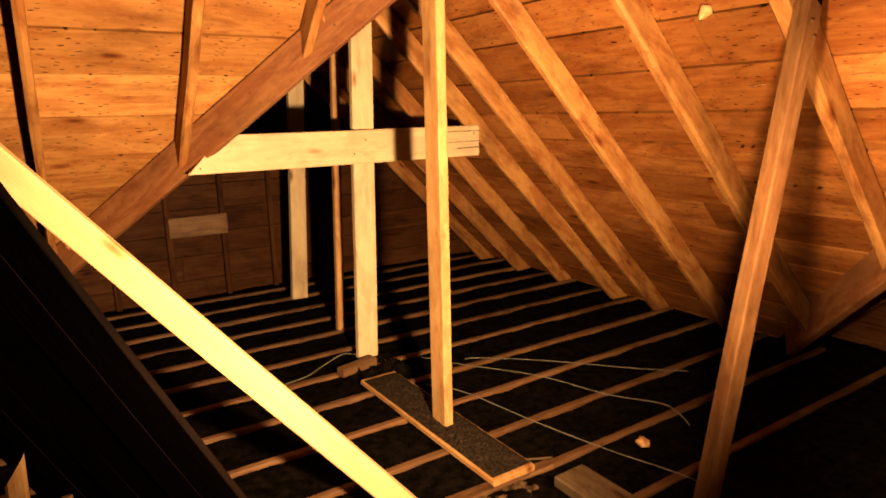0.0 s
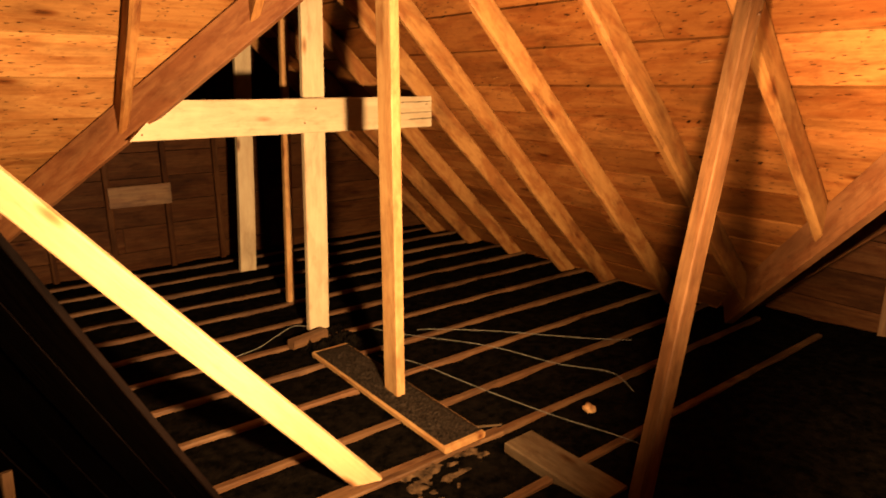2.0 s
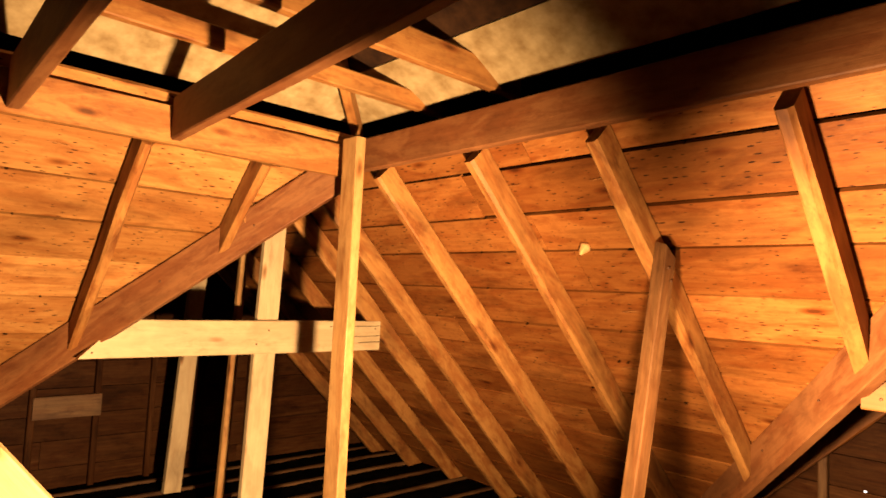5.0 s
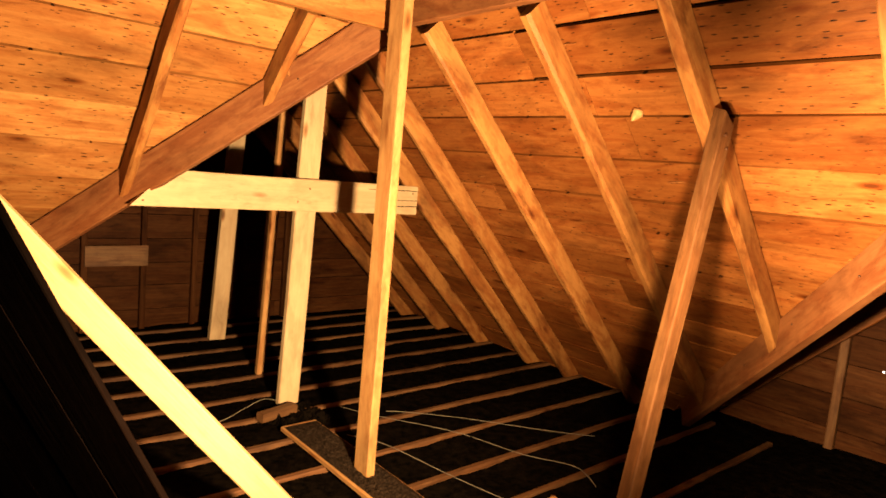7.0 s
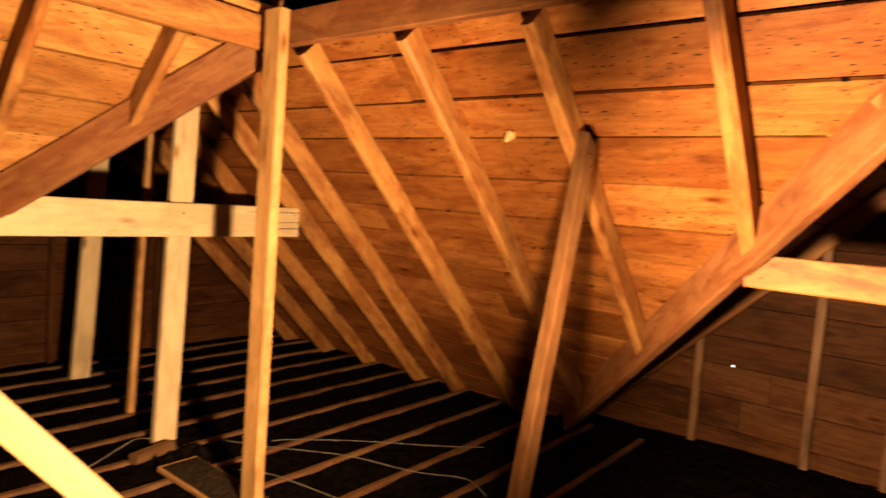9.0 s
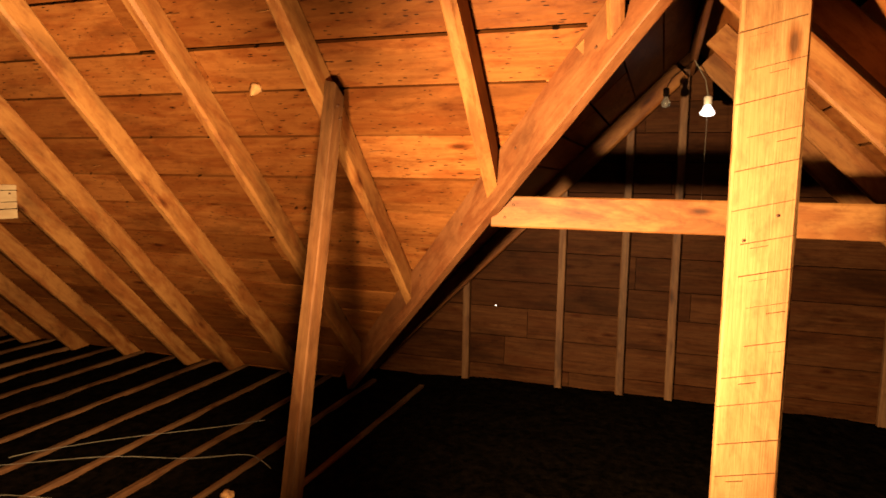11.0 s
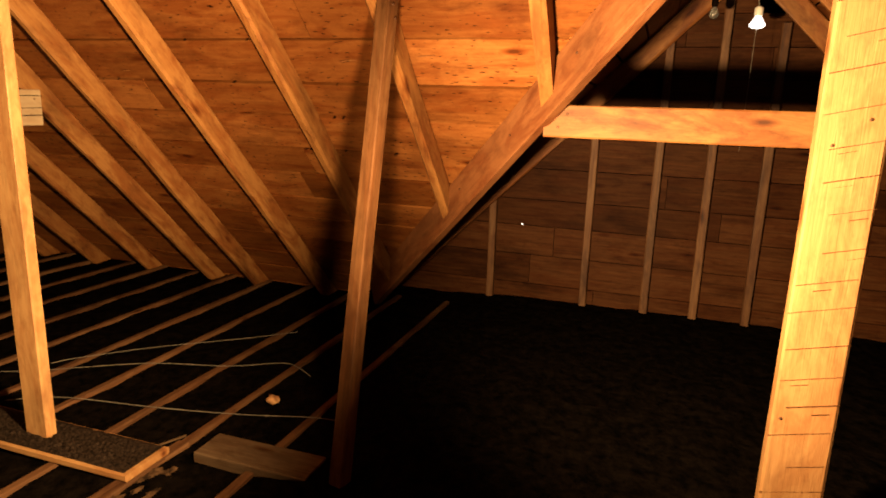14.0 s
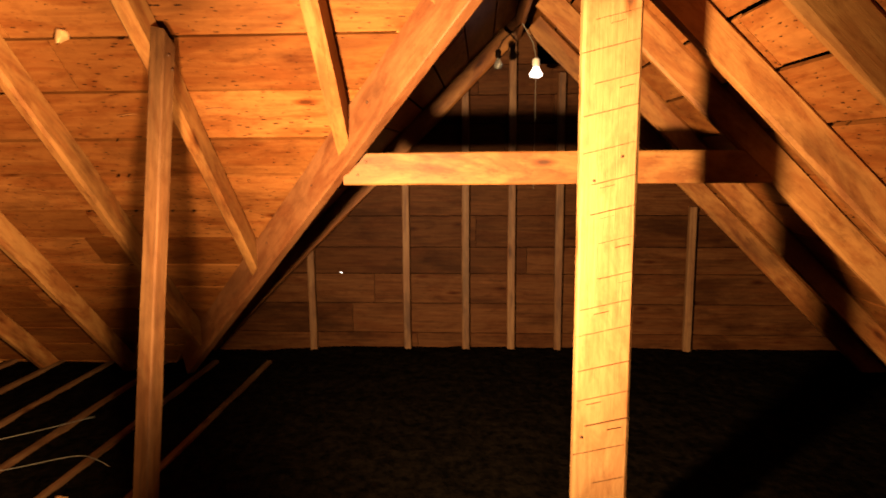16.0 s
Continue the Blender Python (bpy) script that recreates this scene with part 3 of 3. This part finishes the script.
# dark boards rising beside the opening, close to the eye; shade of their unlit face is in the colour
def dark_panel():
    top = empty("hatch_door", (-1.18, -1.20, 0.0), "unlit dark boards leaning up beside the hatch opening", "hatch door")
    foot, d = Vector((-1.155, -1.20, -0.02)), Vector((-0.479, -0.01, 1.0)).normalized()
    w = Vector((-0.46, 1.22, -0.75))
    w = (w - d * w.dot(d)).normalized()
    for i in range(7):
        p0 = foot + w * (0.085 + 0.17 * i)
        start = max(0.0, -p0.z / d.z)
        board_under(top, "door_board", p0 + d * start, p0 + d * 2.25, 0.168, 0.022, BLACK_AND_SHADE, up=d.cross(w), bevel=0.003)
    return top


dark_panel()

# wires over the joists
def wire(pts, label):
    o = Vector(pts[0])
    ob = link_mesh("wire", tube_mesh([p - o for p in smooth_path(pts)], 0.0021, 6), WIRE, matrix=Matrix.Translation(o))
    return tagged(ob, label, "wire", "loose wires")


wire([(0.10, 0.35, 0.004), (0.199, 0.065, 0.03), (0.32, -0.433, 0.012), (0.432, -0.877, 0.006), (0.558, -1.288, 0.004), (0.60, -1.6, -0.02)], "thin pale wire lying across the joists")
wire([(0.30, 0.80, 0.004), (0.451, 0.513, 0.006), (0.742, 0.008, 0.02), (0.914, -0.428, 0.008), (1.058, -0.719, 0.02), (1.05, -0.85, 0.01), (1.031, -0.951, -0.03)], "thin pale wire drooping between the joists")
wire([(0.55, 0.56, 0.004), (0.671, 0.48, 0.006), (0.973, 0.156, 0.018), (1.359, -0.272, 0.012), (1.62, -0.487, 0.0)], "thin pale wire lying across the joists")
wire([(-0.75, 0.88, 0.004), (-0.52, 0.87, 0.03), (-0.36, 0.92, 0.06), (-0.22, 0.93, 0.10), (-0.10, 0.96, 0.06)], "thin pale wire curling up to the post")


# ---- lamp bulb in the wing ----
def bulb():
    top = empty("ceiling_bulb", (2.5, -3.29, 2.17), "bare lit bulb on a cord under the ridge", "light bulb")
    part("glass", revolve([(0.002, -0.032), (0.026, -0.030), (0.044, -0.020), (0.047, -0.008), (0.034, 0.012), (0.02, 0.035), (0.018, 0.05)]), BULB, top, "glowing white glass")
    part("socket", revolve([(0.022, 0.04), (0.026, 0.05), (0.026, 0.09), (0.012, 0.10)]), CERAMIC, top, "white ceramic socket")
    part("cord", tube_mesh([(0, 0, 0.095), (0.01, 0.02, 0.2), (0.0, 0.10, 0.34)], 0.004, 6), WIRE, top)
    part("pull_string", tube_mesh([(0.025, 0, 0.06), (0.03, 0.0, -0.3), (0.03, 0.005, -0.8)], 0.0015, 5), WIRE, top)
    return top


bulb()


def dead_bulb():
    top = empty("spare_bulb", (2.5, -3.03, 2.25), "clear unlit bulb in a black socket under the ridge", "light bulb")
    part("glass", revolve([(0.002, -0.05), (0.02, -0.047), (0.03, -0.03), (0.028, -0.01), (0.015, 0.015), (0.013, 0.03)]), CLEAR, top, "clear dusty glass")
    part("socket", revolve([(0.016, 0.02), (0.02, 0.03), (0.02, 0.07), (0.01, 0.08)]), BLACK_AND_SHADE, top)
    part("cord", tube_mesh([(0, 0, 0.075), (0.0, -0.03, 0.14), (0.0, -0.17, 0.26)], 0.004, 6), BLACK_AND_SHADE, top)
    return top


dead_bulb()

# ---- upper roof above the frame ----
def upper_roof():
    """Low hipped roof over the open square frame, in pale boards; unlit slopes are coloured dark."""
    c = Vector((-1.6, -1.6, 0))
    half, z0, rise = 1.68, TOP + 0.10, 0.55
    rnd = random.Random(9)
    top = empty("upper_roof", label="pale boards of the low roof over the frame, darkened on unlit slopes", category="roof", kind="structure")
    slope = math.sqrt(1 + rise * rise)
    for q in range(4):
        turn = Matrix.Rotation(q * math.pi / 2, 4, "Z")
        n = 6
        for i in range(n):
            r0, r1 = half * (1 - i / n), half * (1 - (i + 1) / n)
            poly = [(-r0, 0.003), (r0, 0.003), (max(r1, 0.01), (r0 - r1) * slope - 0.003), (-max(r1, 0.01), (r0 - r1) * slope - 0.003)]
            ang = math.atan(rise)
            m = (Matrix.Translation(c) @ turn @ Matrix.Translation((0, -r0, z0 + (half - r0) * rise)) @ Matrix.Rotation(ang, 4, "X"))
            part("roof_board", prism(poly, 0.02), UPPER if q == 2 or i == 0 else UPPER_SHADE, top, matrix=m)
    corners = [c + Vector((sx * half, sy * half, z0)) for sx, sy in ((1, 1), (1, -1), (-1, -1), (-1, 1))]
    apex = c + Vector((0, 0, z0 + half * rise))
    for p in corners:
        bar("hip_rafter", p - Vector((0, 0, 0.05)), apex - Vector((0, 0, 0.05)), 0.05, 0.10, RAFTER, oz=-0.02, label="pine hip rafter of the upper roof", category="rafter", group="hip rafters")
    for y, h, z in ((-0.50, 0.09, 2.84), (-1.02, 0.13, 2.86)):
        bar("collar_joist", (-3.2, y - 0.03, z), (0.22, y, z), 0.05, h, RAFTER, label="pine joist crossing the upper frame below the roof", category="joist", group="collar joists of the upper roof")


upper_roof()
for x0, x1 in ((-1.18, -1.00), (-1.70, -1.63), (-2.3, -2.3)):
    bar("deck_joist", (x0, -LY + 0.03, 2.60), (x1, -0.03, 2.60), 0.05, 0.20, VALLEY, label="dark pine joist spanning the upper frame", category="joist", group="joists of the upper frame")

# ---- small things ----
def nest():
    n = slope_normal("east")
    at = on_slope("east", -1.188, 0.584, OFF)
    bm = revolve([(0.030, 0.0), (0.026, -0.010), (0.017, -0.030), (0.008, -0.055), (0.003, -0.065)], 9)
    rnd = random.Random(4)
    for v in bm.verts:
        v.co += Vector((rnd.uniform(-1, 1), rnd.uniform(-1, 1), rnd.uniform(-1, 1))) * 0.004
    ob = link_mesh("wasp_nest", bm, PAPER, matrix=Matrix.Translation(at) @ Vector((0, 0, -1)).rotation_difference(-n).to_matrix().to_4x4())
    return tagged(ob, "small dry paper nest stuck to a roof board", "nest")


nest()


def scrap():
    bm = revolve([(0.004, 0.0), (0.03, 0.002), (0.04, 0.018), (0.028, 0.035), (0.008, 0.042)], 10)
    rnd = random.Random(8)
    for v in bm.verts:
        v.co += Vector((rnd.uniform(-1, 1), rnd.uniform(-1, 1), rnd.uniform(-0.4, 1))) * 0.008
    ob = link_mesh("paper_scrap", bm, PAPER, matrix=Matrix.Translation((0.63, -0.94, -0.01)))
    return tagged(ob, "crumpled orange paper scrap lying on a joist", "scrap")


scrap()
tagged(link_mesh("daylight_gap", prism([(-0.007, -0.006), (0.007, -0.004), (0.006, 0.006), (-0.006, 0.004)], 0.004), DAY,
                 matrix=Matrix.Translation((EAST - 0.006, -1.758, 0.653)) @ Matrix(((0, 0, -1), (1, 0, 0), (0, 1, 0))).to_4x4()),
       "pinhole of daylight between the gable boards", "gap", kind="structure")

# ---- closing walls behind the camera ----
def box_wall(name, x0, x1, y0, y1, z0, z1, label):
    bm = bmesh.new()
    bmesh.ops.create_cube(bm, size=1.0)
    for v in bm.verts:
        v.co = Vector(((x1 - x0) * v.co.x, (y1 - y0) * v.co.y, (z1 - z0) * v.co.z))
    return tagged(link_mesh(name, bm, GABLE, matrix=Matrix.Translation(((x0 + x1) / 2, (y0 + y1) / 2, (z0 + z1) / 2))), label, "wall", kind="structure")


box_wall("wall_west", -5.05, -4.95, -7.0, 4.0, -0.15, 3.6, "dim boarded wall closing the attic")
box_wall("wall_south", -5.0, 3.2, -6.3, -6.2, -0.15, 3.0, "dim boarded wall at the low eaves")

# ---- boards of the roof, last ----
deck("roof_east", "east", lambda r: r - LY, lambda r: NORTH, "wide reddish roof boards above the rafters", DECK, first=0.04, seed=11)
deck("roof_north", "north", lambda r: -5.0, lambda r: -r, "wide orange roof boards above the jack rafters", NORTH_DECK, first=-0.02, step=0.2, seed=12)
deck("roof_north_wing", "wing_north_west", lambda r: r, lambda r: NORTH, "dim roof boards of the narrow wing", DECK, first=0.02, seed=13)
deck("roof_east_wing", "wing_east_north", lambda r: r, lambda r: EAST, "dim roof boards of the wing with the bulb", DECK, first=0.02, seed=14)
deck("roof_south", "south", lambda r: -5.0, lambda r: EAST, "orange roof boards above the far rafters", DECK, first=0.02, seed=15)


def splinters(top, key, spans, seed):
    """Torn slivers of wood standing off the sawn faces of the boards."""
    rnd = random.Random(seed)
    o, al, dn = (Vector(v) for v in SLOPES[key])
    n = slope_normal(key)
    for s0, s1, r0, r1, count in spans:
        for _ in range(count):
            s, r = rnd.uniform(s0, s1), rnd.uniform(r0, r1)
            length = rnd.uniform(0.03, 0.11)
            p = on_slope(key, s, r, OFF) - n * 0.002
            pts = [p, p + al * length * 0.5 - n * 0.004, p + al * length - n * rnd.uniform(0.006, 0.016)]
            part("splinter", tube_mesh([q - p for q in pts], rnd.uniform(0.0015, 0.0025), 4), RAFTER, top, matrix=Matrix.Translation(p))


splinters(bpy.data.objects["roof_north"], "north", [(-2.4, -1.0, 0.2, 1.0, 6), (-1.0, -0.6, 0.1, 0.4, 2)], 3)
splinters(bpy.data.objects["roof_east"], "east", [(-1.9, 0.0, 0.2, 1.3, 9), (0.0, 1.0, 0.5, 1.6, 3)], 4)
